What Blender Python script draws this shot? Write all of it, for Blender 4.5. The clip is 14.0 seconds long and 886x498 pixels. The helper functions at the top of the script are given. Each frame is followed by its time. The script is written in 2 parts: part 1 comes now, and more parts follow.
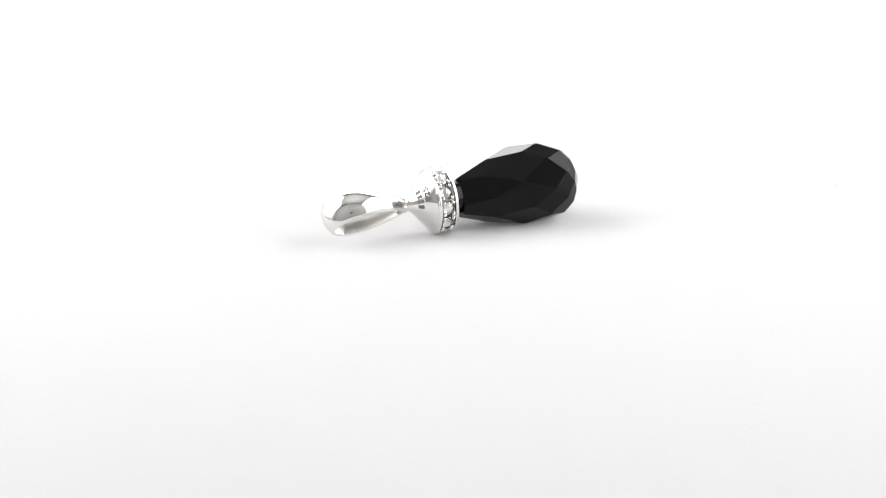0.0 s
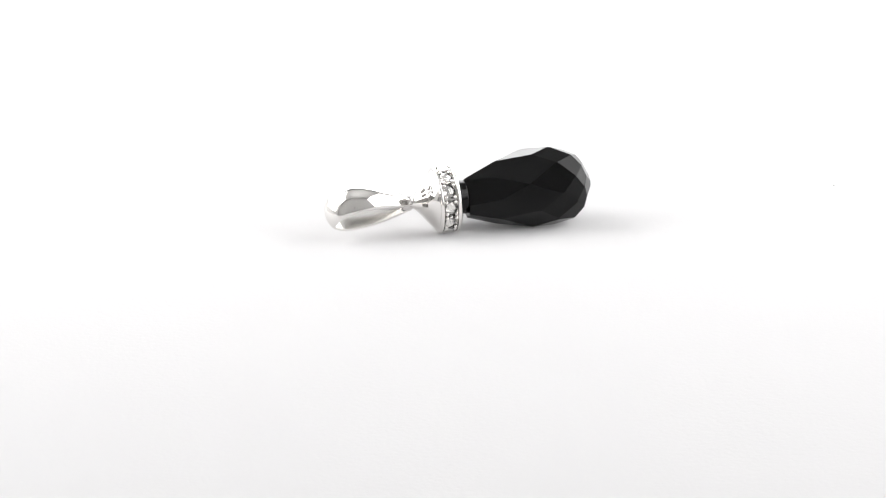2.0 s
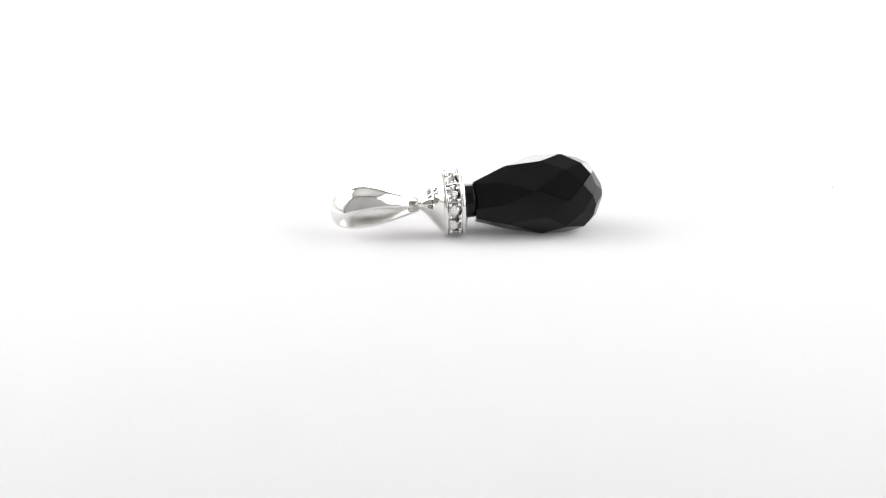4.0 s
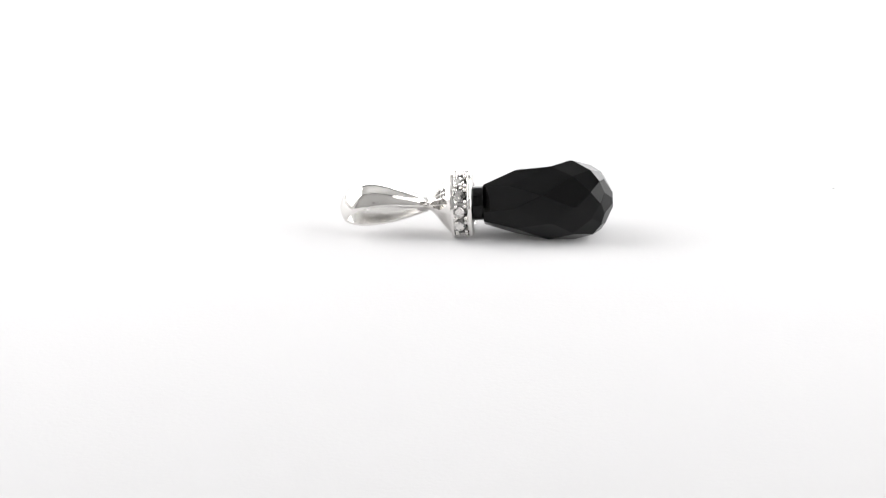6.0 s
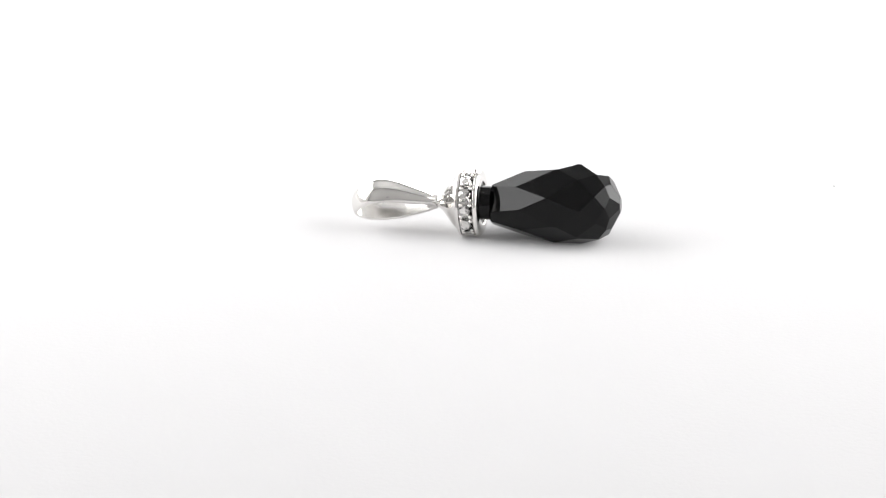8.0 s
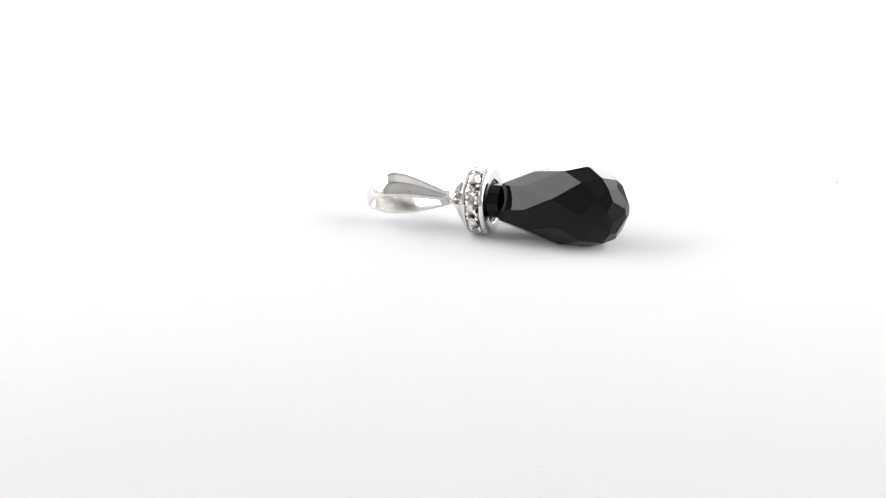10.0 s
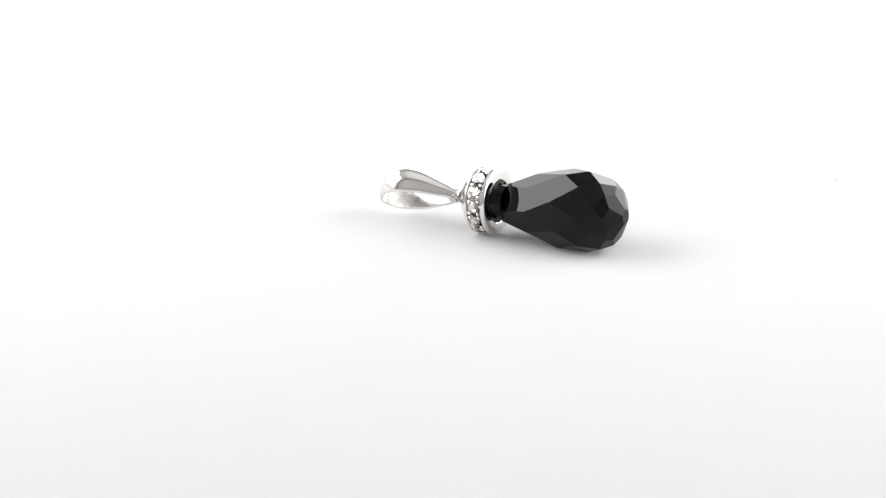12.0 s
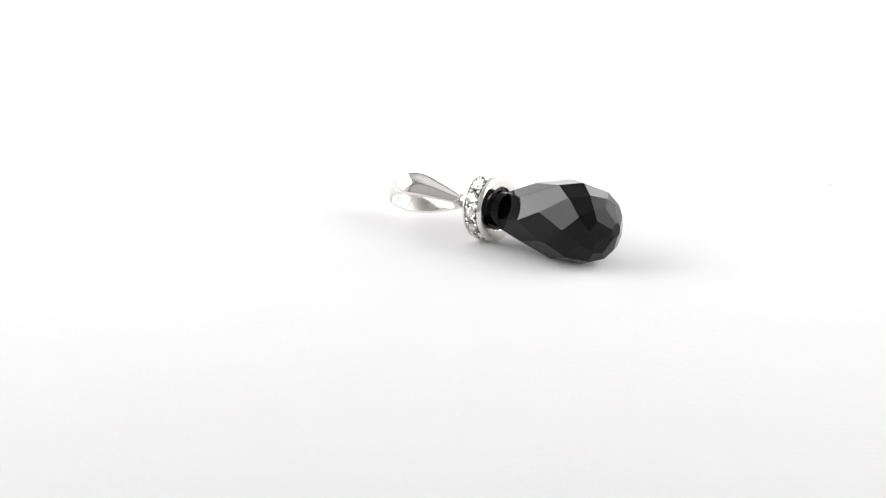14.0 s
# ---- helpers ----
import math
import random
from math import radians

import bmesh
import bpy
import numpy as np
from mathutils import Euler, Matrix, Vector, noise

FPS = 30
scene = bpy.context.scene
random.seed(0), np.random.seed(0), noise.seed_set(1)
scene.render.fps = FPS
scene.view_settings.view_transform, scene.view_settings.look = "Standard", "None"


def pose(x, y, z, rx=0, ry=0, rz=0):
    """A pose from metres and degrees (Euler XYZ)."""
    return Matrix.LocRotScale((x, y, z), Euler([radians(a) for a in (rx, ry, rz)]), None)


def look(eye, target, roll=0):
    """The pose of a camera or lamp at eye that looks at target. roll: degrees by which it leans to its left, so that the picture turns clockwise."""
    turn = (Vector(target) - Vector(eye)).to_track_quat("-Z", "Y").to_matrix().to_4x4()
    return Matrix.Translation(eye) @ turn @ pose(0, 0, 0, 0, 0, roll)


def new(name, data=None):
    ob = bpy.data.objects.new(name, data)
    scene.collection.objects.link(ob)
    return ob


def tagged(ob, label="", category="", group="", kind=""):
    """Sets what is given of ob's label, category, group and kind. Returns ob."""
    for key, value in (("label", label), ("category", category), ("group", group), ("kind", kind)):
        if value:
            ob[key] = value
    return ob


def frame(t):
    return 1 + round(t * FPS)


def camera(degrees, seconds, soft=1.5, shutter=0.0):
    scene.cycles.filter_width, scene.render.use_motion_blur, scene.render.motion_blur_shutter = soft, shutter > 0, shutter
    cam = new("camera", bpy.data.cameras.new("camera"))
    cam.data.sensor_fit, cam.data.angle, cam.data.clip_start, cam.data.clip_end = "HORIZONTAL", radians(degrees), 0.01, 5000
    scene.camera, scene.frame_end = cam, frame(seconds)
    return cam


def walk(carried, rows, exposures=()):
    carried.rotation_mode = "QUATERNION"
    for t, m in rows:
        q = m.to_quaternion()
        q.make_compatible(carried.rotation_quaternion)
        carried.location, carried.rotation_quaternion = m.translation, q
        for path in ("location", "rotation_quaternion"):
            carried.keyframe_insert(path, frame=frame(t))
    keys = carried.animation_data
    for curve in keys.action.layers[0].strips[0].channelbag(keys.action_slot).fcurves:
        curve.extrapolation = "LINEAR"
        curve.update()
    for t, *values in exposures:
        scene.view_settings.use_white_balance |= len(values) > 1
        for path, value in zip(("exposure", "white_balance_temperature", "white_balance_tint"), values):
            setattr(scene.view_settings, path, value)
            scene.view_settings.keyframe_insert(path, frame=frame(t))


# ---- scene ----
MM = 0.001

# camera: stands in one place, looks down at the turning pendant and wavers a little
DOWN = 19.713
REACH = 300 * MM
cam = camera(18.513, 14.0, soft=1.2)
# seconds, pan to the left and tilt upwards in degrees
SHAKE = [(0, 0.042, 0.007), (0.5, 0.03, 0.0), (1, 0.018, -0.008), (1.5, 0.006, -0.019), (2, -0.009, -0.007), (2.5, -0.023, 0.006), (3, -0.037, 0.021),
         (5.5, -0.024, 0.054), (6, -0.016, 0.059), (6.5, -0.008, 0.058), (7, -0.007, 0.047), (7.5, -0.006, 0.032), (8, -0.005, 0.011),
         (10.5, 0.064, -0.097), (11, 0.058, -0.118), (11.5, 0.047, -0.122), (12, 0.026, -0.119), (12.5, 0.005, -0.105), (13, -0.022, -0.082), (13.5, -0.053, -0.051), (14, -0.084, -0.022)]
EYE = (0.0, -REACH * math.cos(radians(DOWN)), REACH * math.sin(radians(DOWN)))
walk(cam, [(t, pose(*EYE, 90 - DOWN + up, 0, pan)) for t, pan, up in SHAKE])

# turntable: its hub, the collar's place on it in millimetres when it is not turned, and its turn in degrees
HUB = (-0.104, -1.316)
ARM = (1.954, 6.900)


def turned(t):
    return 21.737 - 4.006 * t - 0.0162 * t * t


def on_table(t):
    a = turned(t)
    c, s = math.cos(radians(a)), math.sin(radians(a))
    return pose((HUB[0] + c * ARM[0] - s * ARM[1]) * MM, (HUB[1] + s * ARM[0] + c * ARM[1]) * MM, 0, 0, 0, a)


# ---- light ----
world = bpy.data.worlds.new("studio_world")
scene.world = world
world.use_nodes = True
world.node_tree.nodes["Background"].inputs[0].default_value = (1.0, 1.0, 1.0, 1)
world.node_tree.nodes["Background"].inputs[1].default_value = 0.02


def softbox(name, eye, target, sx, sy, watts, colour=(1, 1, 1)):
    data = bpy.data.lights.new(name, "AREA")
    data.shape, data.size, data.size_y, data.energy, data.color = "RECTANGLE", sx, sy, watts, colour
    ob = new(name, data)
    ob.matrix_world = look(eye, target)
    return ob


softbox("softbox_left", (-0.34, 0.10, 0.25), (0.0, 0.0, 0.19), 0.49, 0.38, 3.2)
softbox("softbox_right", (0.37, 0.0, 0.23), (0.0, -0.02, 0.17), 0.60, 0.42, 2.4)
softbox("softbox_back", (0.0, 0.56, 0.23), (0.0, 0.0, 0.14), 0.84, 0.38, 3.6)
scene.view_settings.exposure = 0.11


# ---- materials ----
def material(name, base, rough, metal=0.0, **extra):
    m = bpy.data.materials.new(name)
    m.use_nodes = True
    b = m.node_tree.nodes["Principled BSDF"]
    b.inputs["Base Color"].default_value = (*base, 1)
    b.inputs["Roughness"].default_value = rough
    b.inputs["Metallic"].default_value = metal
    for k, v in extra.items():
        b.inputs[k.replace("_", " ")].default_value = v
    return m


def grained(m, scale, rough, bump, tone=0.0):
    """Fine grain and wear on a material: uneven gloss, a shallow relief and a faint change of tone."""
    nodes, links = m.node_tree.nodes, m.node_tree.links
    b = nodes["Principled BSDF"]
    where = nodes.new("ShaderNodeTexCoord")
    fine, broad = nodes.new("ShaderNodeTexNoise"), nodes.new("ShaderNodeTexNoise")
    fine.inputs["Scale"].default_value, fine.inputs["Detail"].default_value = scale, 6
    broad.inputs["Scale"].default_value, broad.inputs["Detail"].default_value = scale * 0.06, 3
    for n in (fine, broad):
        links.new(where.outputs["Object"], n.inputs["Vector"])
    gloss = nodes.new("ShaderNodeMapRange")
    gloss.inputs["From Min"].default_value, gloss.inputs["From Max"].default_value = 0.3, 0.7
    gloss.inputs["To Min"].default_value, gloss.inputs["To Max"].default_value = rough
    links.new(broad.outputs["Fac"], gloss.inputs["Value"])
    links.new(gloss.outputs["Result"], b.inputs["Roughness"])
    relief = nodes.new("ShaderNodeBump")
    relief.inputs["Strength"].default_value, relief.inputs["Distance"].default_value = 1.0, bump
    links.new(fine.outputs["Fac"], relief.inputs["Height"])
    links.new(relief.outputs["Normal"], b.inputs["Normal"])
    if tone:
        c = b.inputs["Base Color"].default_value[:3]
        ramp = nodes.new("ShaderNodeMix")
        ramp.data_type = "RGBA"
        ramp.inputs[6].default_value = (*[v * (1 - tone) for v in c], 1)
        ramp.inputs[7].default_value = (*[min(1, v * (1 + tone)) for v in c], 1)
        links.new(broad.outputs["Fac"], ramp.inputs[0])
        links.new(ramp.outputs[2], b.inputs["Base Color"])
    return m


PAPER = material("white_sweep_paper", (0.735, 0.728, 0.736), 0.75)
FRONT = material("tent_front_cloth", (0.20, 0.199, 0.196), 0.9)
CLOTH = material("tent_cloth", (0.80, 0.80, 0.79), 0.9)
ROOF = material("tent_roof_cloth", (0.55, 0.55, 0.545), 0.9)
WALL = material("studio_wall_paint", (0.12, 0.12, 0.12), 0.9)
SILVER = material("polished_silver", (0.76, 0.742, 0.722), 0.08, 1.0)
SATIN = material("satin_silver", (0.80, 0.785, 0.765), 0.22, 1.0)
BLACK = material("polished_black_onyx", (0.001, 0.001, 0.0012), 0.03, Specular_IOR_Level=0.20)
LINT = material("grey_lint", (0.60, 0.60, 0.60), 0.9)
STAMP = material("stamped_silver", (0.16, 0.15, 0.14), 0.6, 0.3)
grained(PAPER, 1800, (0.68, 0.82), 0.00002, 0.012)
grained(CLOTH, 900, (0.85, 0.95), 0.0002, 0.03)
grained(WALL, 60, (0.8, 0.95), 0.0005, 0.06)
grained(SILVER, 9000, (0.05, 0.10), 0.0000002)
grained(SATIN, 12000, (0.18, 0.28), 0.000001, 0.04)
grained(BLACK, 9000, (0.015, 0.05), 0.0000001)
STONE = material("clear_zirconia", (1, 1, 1), 0.0, 0.0, Transmission_Weight=1.0, IOR=2.1)


def mesh_of(bm, name, material, smooth=0):
    data = bpy.data.meshes.new(name)
    bm.normal_update()
    bm.to_mesh(data)
    bm.free()
    data.materials.append(material)
    if smooth:
        data.shade_smooth()
        data.set_sharp_from_angle(angle=radians(smooth))
    return data


def part(name, bm, material, parent, label="", smooth=0):
    ob = new(name, mesh_of(bm, name, material, smooth))
    ob.parent = parent
    if label:
        ob["label"] = label
    return ob


def lathe(profile, steps=96, closed=False):
    """A body turned round the x axis from (x, radius) pairs in millimetres."""
    bm = bmesh.new()
    rows = []
    for x, r in profile:
        if r < 1e-6:
            rows.append([bm.verts.new((x * MM, 0, 0))])
        else:
            rows.append([bm.verts.new((x * MM, r * MM * math.cos(2 * math.pi * i / steps), r * MM * math.sin(2 * math.pi * i / steps))) for i in range(steps)])
    pairs = list(zip(rows, rows[1:])) + ([(rows[-1], rows[0])] if closed else [])
    for a, b in pairs:
        for i in range(steps):
            j = (i + 1) % steps
            ring = [a[i % len(a)], a[j % len(a)], b[j % len(b)], b[i % len(b)]]
            ring = list(dict.fromkeys(ring))
            if len(ring) > 2:
                bm.faces.new(ring)
    bmesh.ops.recalc_face_normals(bm, faces=bm.faces)
    return bm


# ---- setting ----
def slab(name, x0, y0, z0, x1, y1, z1, mat, label, category):
    bm = bmesh.new()
    bmesh.ops.create_cube(bm, size=1)
    for v in bm.verts:
        v.co = Vector((x0 if v.co.x < 0 else x1, y0 if v.co.y < 0 else y1, z0 if v.co.z < 0 else z1))
    return tagged(new(name, mesh_of(bm, name, mat)), label, category, kind="structure")


def sweep():
    """White paper lying on the table and curving up at the back and the front."""
    bm = bmesh.new()
    pts = [(-0.32, 0.0), (0.48, 0.0)]
    pts += [(0.48 + 0.14 * math.sin(radians(a)), 0.14 - 0.14 * math.cos(radians(a))) for a in range(6, 91, 6)]
    pts += [(0.62, 0.70)]
    rows = [[bm.verts.new((x, y, z)) for y, z in pts] for x in (-0.52, 0.52)]
    for i in range(len(pts) - 1):
        bm.faces.new((rows[0][i], rows[1][i], rows[1][i + 1], rows[0][i + 1]))
    bmesh.ops.recalc_face_normals(bm, faces=bm.faces)
    for f in bm.faces:
        if f.normal.z < -0.5:
            bmesh.ops.reverse_faces(bm, faces=bm.faces[:])
            break
    ob = new("backdrop", mesh_of(bm, "backdrop", PAPER, 40))
    so = ob.modifiers.new("thickness", "SOLIDIFY")
    so.thickness, so.offset = 0.001, -1
    return tagged(ob, "seamless white paper sweep under and behind the pendant", "backdrop", kind="structure")


def tent_front():
    """The grey cloth at the front of the shooting tent, with a round hole for the lens."""
    bm = bmesh.new()
    y, r, n = -0.268, 0.016, 48
    cz = EYE[2] - 0.002
    inner = [bm.verts.new((r * math.cos(2 * math.pi * i / n), y, cz + r * math.sin(2 * math.pi * i / n))) for i in range(n)]
    outer = []
    for i in range(n):
        c, s = math.cos(2 * math.pi * i / n), math.sin(2 * math.pi * i / n)
        k = 1 / max(abs(c), abs(s))
        outer.append(bm.verts.new((0.50 * c * k, y, (cz + 0.001 + (0.592 if s > 0 else cz) * s * k))))
    for i in range(n):
        j = (i + 1) % n
        bm.faces.new((inner[i], inner[j], outer[j], outer[i]))
    ob = new("wall_front", mesh_of(bm, "wall_front", FRONT))
    so = ob.modifiers.new("thickness", "SOLIDIFY")
    so.thickness, so.offset = 0.001, 0
    return tagged(ob, "dark grey cloth front of the shooting tent with lens hole", "wall", kind="structure")


sweep()
tent_front()
slab("tent_left", -0.503, -0.268, -0.0005, -0.5, 0.62, 0.70, CLOTH, "white cloth side of the shooting tent", "wall")
slab("tent_right", 0.5, -0.268, -0.0005, 0.503, 0.62, 0.70, CLOTH, "white cloth side of the shooting tent", "wall")
slab("tent_roof", -0.503, -0.27, 0.70, 0.503, 0.63, 0.703, ROOF, "grey cloth roof of the shooting tent", "wall")
slab("table", -0.8, -0.45, -0.04, 0.8, 0.85, -0.0012, WALL, "plain grey table top under the paper sweep", "table")
slab("wall_back", -2.0, 1.5, -0.8, 2.0, 1.6, 1.8, WALL, "plain grey studio wall", "wall")
slab("wall_behind", -2.0, -1.8, -0.8, 2.0, -1.7, 1.8, WALL, "plain grey studio wall", "wall")
slab("wall_left", -2.1, -1.7, -0.8, -2.0, 1.5, 1.8, WALL, "plain grey studio wall", "wall")
slab("wall_right", 2.0, -1.7, -0.8, 2.1, 1.5, 1.8, WALL, "plain grey studio wall", "wall")
slab("ceiling", -2.1, -1.8, 1.8, 2.1, 1.6, 1.9, WALL, "plain grey studio ceiling", "ceiling")
slab("floor", -2.1, -1.8, -0.9, 2.1, 1.6, -0.8, WALL, "plain grey studio floor", "floor")

# ---- pendant ----
AXIS_Z = 3.780
LIFT = 2.88      # degrees by which the axis rises towards the drop, which is thicker than the collar


# the drop: distance and radius of each row of corners, and the corners that the cutter set off the even pattern
ROWS = [(2.20, 1.81), (4.61, 2.47), (5.60, 3.02), (9.68, 4.11), (12.58, 4.34), (14.50, 3.95), (15.47, 3.29), (15.96, 2.67), (16.82, 0.75)]
PHASE = -7.40
OFF = {(1, 1): (0.13, -0.33, 0.4), (1, 2): (-0.03, 0.10, 0.0), (1, 7): (-0.05, 0.16, -0.3), (2, 0): (0.14, 0.47, -0.1), (2, 1): (-0.24, -0.46, -9.3),
       (2, 2): (0.04, 0.03, 6.2), (3, 0): (0.19, 0.22, -6.6), (3, 1): (-0.66, -0.32, 3.0), (3, 2): (0.45, 0.17, 3.7), (3, 3): (0.02, -0.11, 0.9),
       (3, 7): (0.00, 0.55, 1.4),
       (2, 7): (0.0, 0.3, 0.0), (4, 7): (0.0, 0.3, 0.0), (3, 6): (0.0, 0.3, 0.0), (4, 6): (0.0, 0.2, 0.0),
       (4, 0): (-0.08, 0.16, 2.9), (4, 1): (-0.04, 0.07, -2.4), (4, 2): (0.21, -0.08, 0.1), (4, 3): (-0.08, -0.01, 1.4),
       (5, 0): (-0.01, 0.16, 3.5), (5, 2): (0.04, -0.24, -2.4), (6, 0): (0.08, -0.12, -0.2), (6, 1): (-0.04, 0.24, 0.6), (6, 2): (-0.03, -0.06, -2.4),
       (7, 1): (0.07, -0.01, -1.9), (8, 1): (-0.02, -0.02, 4.4)}


def drop_corner(k, i):
    dx, dr, da = OFF.get((k, i % 8), (0, 0, 0))
    if i % 8 in (3, 4, 5):
        dr += 0.08 if k > 3 else 0.45                # a little fuller underneath
    x, r = ROWS[k]
    a = radians(45 * i + (22.5 if k % 2 else 0) + PHASE + da)
    return Vector((x + dx, -(r + dr) * math.sin(a), (r + dr) * math.cos(a)))


def drop_mesh():
    """A briolette, ground flat facet by flat facet: each kite of four corners gives one plane of the stone."""
    planes = [(Vector((2.45, 0, 0)), Vector((-1, 0, 0))), (Vector((16.85, 0, 0)), Vector((1, 0, 0)))]
    for k in range(1, len(ROWS) - 2):
        for i in range(8):
            j = i - 1 if k % 2 == 0 else i + 1
            four = [drop_corner(k, i), drop_corner(k + 1, i), drop_corner(k + 2, i), drop_corner(k + 1, j)]
            mid = sum(four, Vector()) / 4
            n = (four[2] - four[0]).cross(four[3] - four[1]).normalized()
            if n.dot(Vector((0, mid.y, mid.z))) < 0:
                n = -n
            planes.append((mid, n))
    bm = bmesh.new()
    bmesh.ops.create_cube(bm, size=40)
    for mid, n in planes:
        bmesh.ops.bisect_plane(bm, geom=bm.verts[:] + bm.edges[:] + bm.faces[:], dist=1e-5, plane_co=mid, plane_no=n, clear_outer=True)
        rim = [e for e in bm.edges if e.is_boundary]
        if rim:
            bmesh.ops.edgeloop_fill(bm, edges=rim)
    bmesh.ops.remove_doubles(bm, verts=bm.verts, dist=0.02)
    bmesh.ops.recalc_face_normals(bm, faces=bm.faces)
    bmesh.ops.bevel(bm, geom=bm.edges[:], offset=0.03, segments=1, affect="EDGES", clamp_overlap=True)
    bmesh.ops.scale(bm, vec=(MM, MM, MM), verts=bm.verts)
    return bm


def curve_through(points, n):
    """Evenly stepped Catmull-Rom points through the given ones, open ended."""
    pts = [np.array(p, float) for p in points]
    pts = [2 * pts[0] - pts[1]] + pts + [2 * pts[-1] - pts[-2]]
    out = []
    for i in range(1, len(pts) - 2):
        p0, p1, p2, p3 = pts[i - 1:i + 3]
        for s in np.linspace(0, 1, n, endpoint=False):
            out.append(0.5 * (2 * p1 + (p2 - p0) * s + (2 * p0 - 5 * p1 + 4 * p2 - p3) * s * s + (3 * p1 - p0 - 3 * p2 + p3) * s ** 3))
    return out + [pts[-2]]


def bail_mesh():
    """A teardrop loop of domed strip, broad at the far end and narrow at the joint: x, height, half width."""
    loop = [(-3.9, 0.60, 0.58), (-5.0, 1.25, 0.85), (-6.5, 2.0, 1.16), (-8.0, 2.68, 1.43), (-9.5, 3.05, 1.63), (-11.0, 2.95, 1.75), (-12.4, 2.15, 1.80), (-13.3, 1.05, 1.82),
            (-13.65, 0.1, 1.82), (-13.35, -0.75, 1.82), (-12.4, -1.25, 1.80), (-11.0, -1.46, 1.75), (-9.5, -1.50, 1.62), (-8.0, -1.40, 1.43), (-6.5, -1.14, 1.16), (-5.0, -0.82, 0.85), (-3.9, -0.52, 0.58)]
    line = curve_through(loop, 14)
    bm = bmesh.new()
    rows = []
    for i, (x, z, w) in enumerate(line):
        a, b = line[max(i - 1, 0)], line[min(i + 1, len(line) - 1)]
        t = np.array([b[0] - a[0], b[1] - a[1]])
        t /= np.hypot(*t)
        nx, nz = t[1], -t[0]                              # outwards
        if nx * (x + 8.5) + nz * z < 0:
            nx, nz = -nx, -nz
        rise = w * (0.30 - (-0.09 if z > 0 else 0.24) * min(1.0, max(0.0, (x + 13.2) / 2.0)))
        row = []
        thick = 0.30 + 0.06 * w
        for k in range(13):                               # gently domed outside, rolled over at the edges
            v = -1 + k / 6
            row.append((v * (w - 0.05), -rise * v * v))
        row += [(w, -rise - 0.06), (w, -rise - 0.30), (w - 0.05, -rise - 0.35)]
        for k in range(1, 8):                             # flat inside
            v = 1 - k / 4
            row.append((v * (w - 0.05), -0.35 - (thick - 0.3) * (1 - v * v) - rise * (0.3 + 0.7 * v * v)))
        row += [(0.05 - w, -rise - 0.35), (-w, -rise - 0.30), (-w, -rise - 0.06)]
        rows.append([bm.verts.new(((x + nx * o) * MM, y * MM, (z + nz * o) * MM)) for y, o in row])
    m = len(rows[0])
    for p, q in zip(rows, rows[1:]):
        for k in range(m):
            bm.faces.new((p[k], p[(k + 1) % m], q[(k + 1) % m], q[k])).material_index = 1 if 15 <= k <= 22 else 0   # the inside is left satin
    bm.faces.new(rows[0])
    bm.faces.new(rows[-1])
    bmesh.ops.recalc_face_normals(bm, faces=bm.faces)
    return bm


def gem_mesh(r):
    """A round brilliant, table up along z, girdle at z = 0."""
    bm = bmesh.new()
    n = 8
    table = [bm.verts.new((0.44 * r * math.cos(2 * math.pi * (i + 0.5) / n), 0.44 * r * math.sin(2 * math.pi * (i + 0.5) / n), 0.42 * r)) for i in range(n)]
    mid = [bm.verts.new((0.76 * r * math.cos(2 * math.pi * i / n), 0.76 * r * math.sin(2 * math.pi * i / n), 0.24 * r)) for i in range(n)]
    top = [bm.verts.new((r * math.cos(2 * math.pi * i / 16), r * math.sin(2 * math.pi * i / 16), 0.02 * r)) for i in range(16)]
    bottom = [bm.verts.new((v.co.x, v.co.y, -0.02 * r)) for v in top]
    culet = bm.verts.new((0, 0, -0.85 * r))
    bm.faces.new(table)
    for i in range(n):
        j = (i + 1) % n
        bm.faces.new((table[i], table[j], mid[j]))
        bm.faces.new((table[i], mid[j], top[(2 * i + 1) % 16], mid[i]))
        bm.faces.new((mid[i], top[2 * i], top[(2 * i + 1) % 16]))
        bm.faces.new((mid[j], top[(2 * i + 1) % 16], top[(2 * i + 2) % 16]))
    for i in range(16):
        j = (i + 1) % 16
        bm.faces.new((top[i], bottom[i], bottom[j], top[j]))
        bm.faces.new((bottom[i], culet, bottom[j]))
    bmesh.ops.remove_doubles(bm, verts=bm.verts, dist=1e-8)
    bmesh.ops.recalc_face_normals(bm, faces=bm.faces)
    return bm


def ball_mesh(r):
    bm = bmesh.new()
    bmesh.ops.create_uvsphere(bm, u_segments=12, v_segments=8, radius=r)
    return bm


def placed(ob, m):
    ob.matrix_basis = m
    return ob


BODY = pose(0, 0, AXIS_Z * MM, 0, -LIFT, 0)
STONES = 12


def cone_radius(x):
    xs = [p[0] for p in CAP]
    return float(np.interp(x, xs, [p[1] for p in CAP]))


CAP = [(-3.8, 0.55), (-3.6, 0.62), (-3.4, 0.76), (-3.15, 1.02), (-2.8, 1.45), (-2.4, 2.0), (-1.95, 2.54), (-1.6, 2.92), (-1.33, 3.18), (-1.14, 3.34)]


def wrap_on_cap(bm, x_mid, angle, lift, radius):
    """Bends flat work (x along the writing, y up, z out, in millimetres) on to the flare of the cap."""
    for v in bm.verts:
        u, w, d = v.co
        x = x_mid - w * 0.62
        r = cone_radius(x) + lift + d
        a = radians(angle) - u / radius
        v.co = Vector((x * MM, -r * math.sin(a) * MM, r * math.cos(a) * MM))


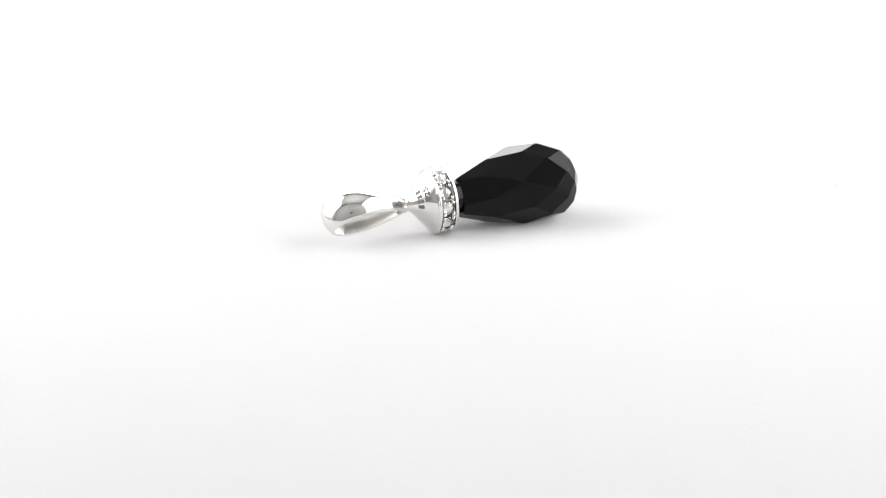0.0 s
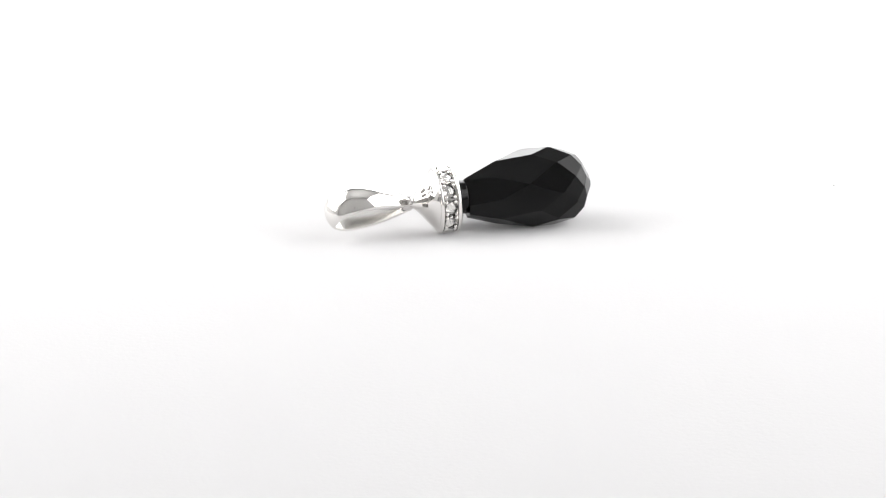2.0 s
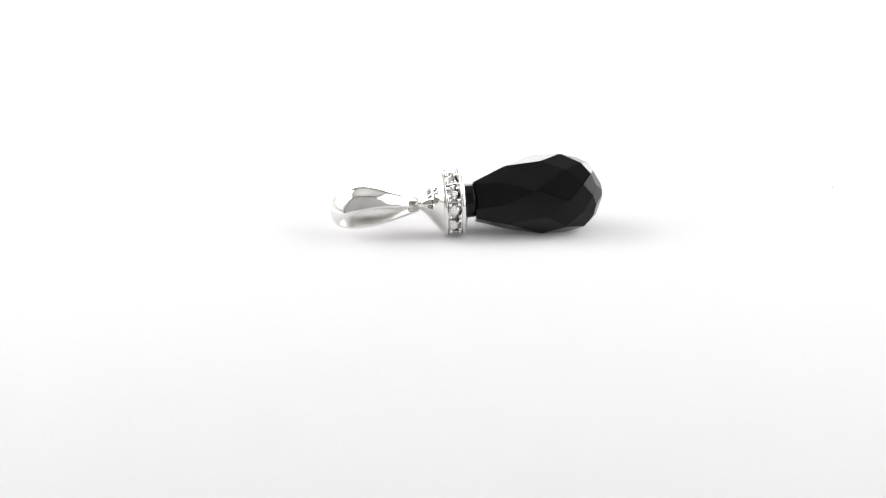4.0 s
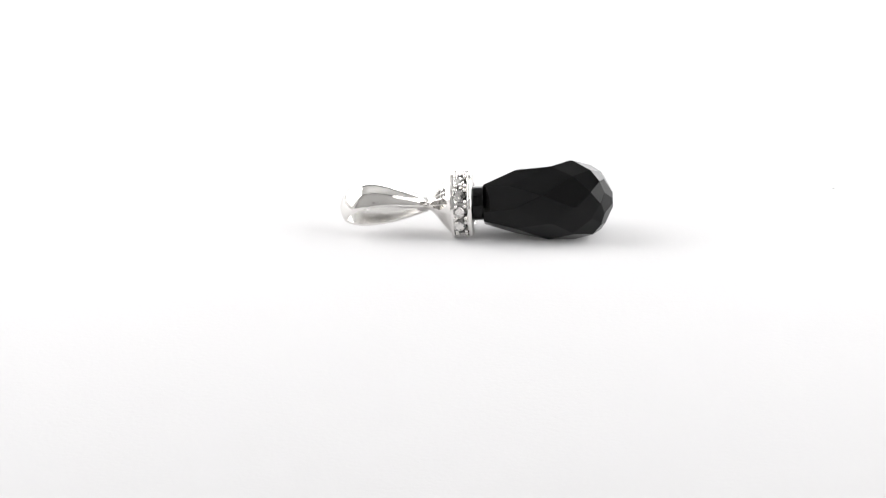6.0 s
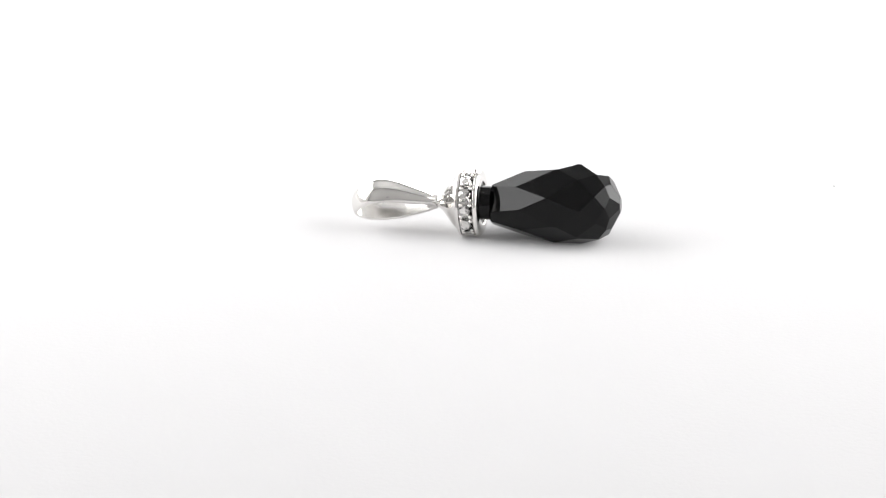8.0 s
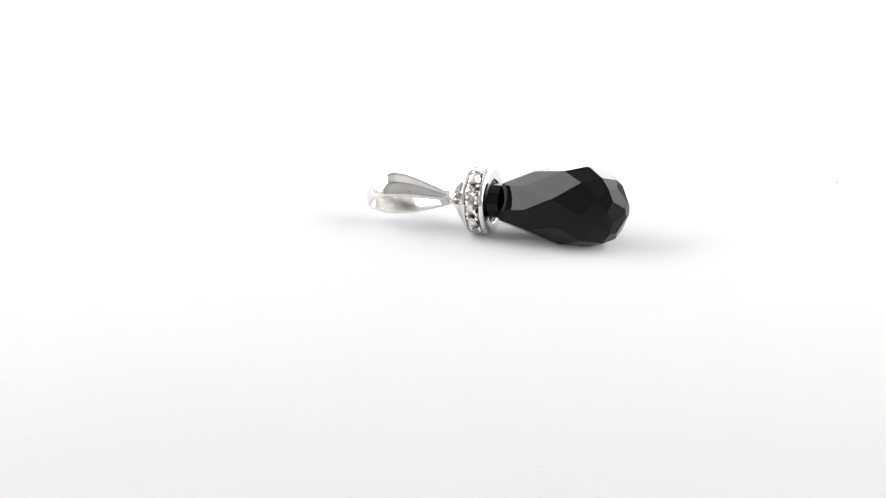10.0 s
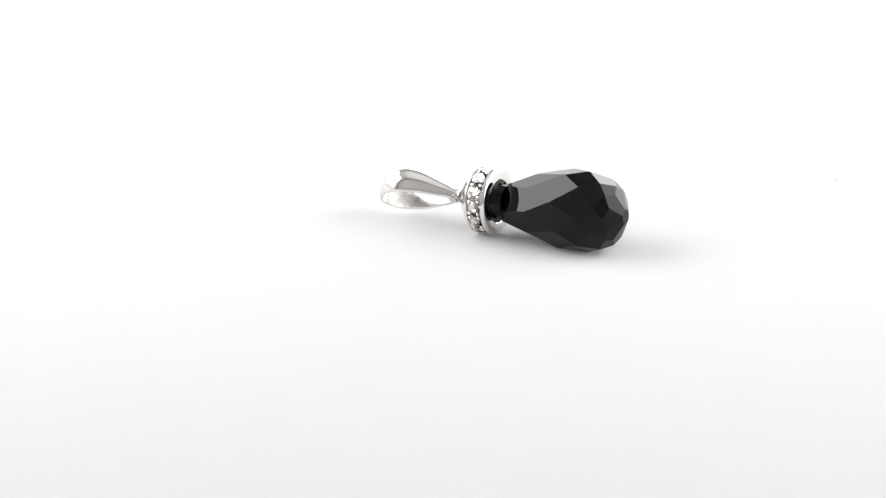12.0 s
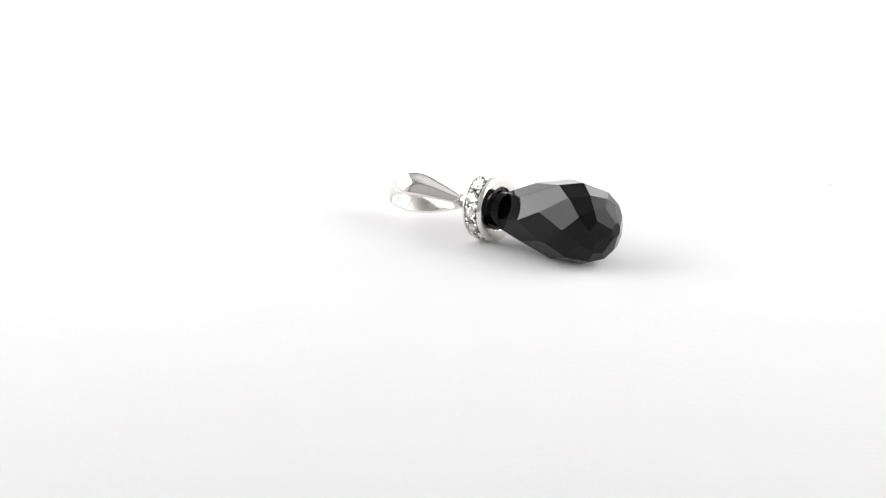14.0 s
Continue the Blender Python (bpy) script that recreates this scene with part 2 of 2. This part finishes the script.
def hallmark_mesh(text, size):
    data = bpy.data.curves.new("hallmark", "FONT")
    data.body, data.size, data.extrude, data.offset, data.align_x, data.align_y = text, size, 0.02, 0.025, "CENTER", "CENTER"
    ob = bpy.data.objects.new("hallmark", data)
    scene.collection.objects.link(ob)
    bpy.context.view_layer.update()
    got = ob.evaluated_get(bpy.context.evaluated_depsgraph_get())
    mesh = bpy.data.meshes.new_from_object(got)
    bm = bmesh.new()
    bm.from_mesh(mesh)
    bpy.data.objects.remove(ob)
    bpy.data.meshes.remove(mesh)
    return bm


def stamp_bar(u, w, sx, sy):
    bm = bmesh.new()
    bmesh.ops.create_grid(bm, x_segments=4, y_segments=2, size=0.5)
    for v in bm.verts:
        v.co = Vector((u + v.co.x * sx, w + v.co.y * sy, 0.0))
    return bm


def pendant():
    top = tagged(new("pendant"), "silver pendant with stone-set collar and faceted black drop on white paper", "pendant")
    bail = placed(part("bail", bail_mesh(), SILVER, top, "polished silver teardrop bail loop", 30), BODY @ pose(0, 0, 0, 38))
    bail.data.materials.append(SATIN)
    link = bmesh.new()
    bmesh.ops.create_cube(link, size=1)
    for v in link.verts:
        v.co = Vector((-4.35 + v.co.x * 1.3, v.co.y * 1.25, v.co.z * (1.65 if v.co.x < 0 else 1.2))) * MM
    bmesh.ops.bevel(link, geom=link.edges[:], offset=0.16 * MM, segments=2, affect="EDGES")
    placed(part("link", link, SILVER, top, "small squared silver link"), BODY @ pose(0, 0, 0, 38))
    knuckle = lathe([(-3.85, 0), (-3.85, 0.42), (-3.7, 0.58), (-3.5, 0.64), (-3.3, 0.58), (-3.2, 0.42), (-3.2, 0)], 24)
    placed(part("knuckle", knuckle, SILVER, top, "", 40), BODY @ pose(0, 0, 0.0001))
    cap = placed(part("cap", lathe([(-3.75, 0)] + CAP + [(-1.14, 0)], 128), SILVER, top, "flared polished silver cap", 30), BODY)
    outline = [(-1.16, 0), (-1.16, 3.48), (-1.13, 3.62), (-1.06, 3.71), (-0.90, 3.73), (-0.82, 3.69), (-0.80, 3.25), (0.80, 3.25), (0.82, 3.69), (0.90, 3.75),
               (1.05, 3.73), (1.22, 3.62), (1.34, 3.38), (1.40, 3.1), (1.40, 2.5), (1.32, 2.42), (1.1, 2.42), (1.1, 0)]
    collar = placed(part("collar", lathe(outline, 128), SILVER, top, "silver collar set with clear stones", 35), BODY)
    # stones in the channel, each held by four beads
    gem = mesh_of(gem_mesh(0.84 * MM), "stone", STONE)
    bead = mesh_of(ball_mesh(0.22 * MM), "bead", SILVER, 60)
    corners = [("bead", bead, sx * 0.52, sa * 0.36, 3.60) for sx in (-1, 1) for sa in (-1, 1)]
    for i in range(STONES):
        for kind, data, dx, da, r in [("stone", gem, 0.0, 0.0, 3.42)] + corners:
            a = 2 * math.pi * (i + da) / STONES + radians(-2)
            ob = new(kind, data)
            ob.parent = collar
            ob.matrix_basis = Matrix.Translation((dx * MM, -r * MM * math.sin(a), r * MM * math.cos(a))) @ Euler((a, 0, random.uniform(0, 1) if kind == "stone" else 0)).to_matrix().to_4x4()
    neck = lathe([(1.05, 0), (1.05, 2.45), (1.14, 2.45), (1.2, 2.3), (1.26, 2.0), (1.4, 1.92), (2.3, 1.9), (2.42, 1.84), (2.48, 1.7), (2.5, 0)])
    placed(part("neck", neck, BLACK, top, "ridged black neck of the drop", 30), BODY)
    placed(part("drop", drop_mesh(), BLACK, top, "faceted polished black briolette drop"), BODY)
    # stamped marks on the flare
    bm = hallmark_mesh("925", 1.0)
    wrap_on_cap(bm, -1.95, 49, 0.09, 2.2)
    ob = part("hallmark", bm, STAMP, cap, "stamped 925 hallmark")
    for i, (u, sx) in enumerate(((-1.12, 0.46), (-0.56, 0.40), (0.0, 0.40), (0.56, 0.46), (0.98, 0.14))):
        bm = stamp_bar(u, 0.0, sx * 0.8, 0.7)
        wrap_on_cap(bm, -2.62, 47, 0.10, 1.75)
        part("stamp_bar", bm, STAMP, cap, "stamped mark" if i == 0 else "")
    return top


def dust():
    """A speck of lint on the paper, far to one side."""
    bm = bmesh.new()
    bmesh.ops.create_icosphere(bm, subdivisions=2, radius=1)
    for v in bm.verts:
        k = 1 + 0.35 * noise.noise(v.co * 2.0)
        v.co = Vector((v.co.x * 0.16 * k, v.co.y * 0.24 * k, 0.07 + v.co.z * 0.07)) * MM
    ob = new("dust_speck", mesh_of(bm, "dust_speck", LINT, 60))
    ob.location = (46.2 * MM, 22.1 * MM, 0)
    return tagged(ob, "tiny pale grey speck of dust on white paper", "dust")


dust()
PENDANT = pendant()


def motions():
    walk(PENDANT, [(0.5 * i, on_table(0.5 * i)) for i in range(29)])


motions()
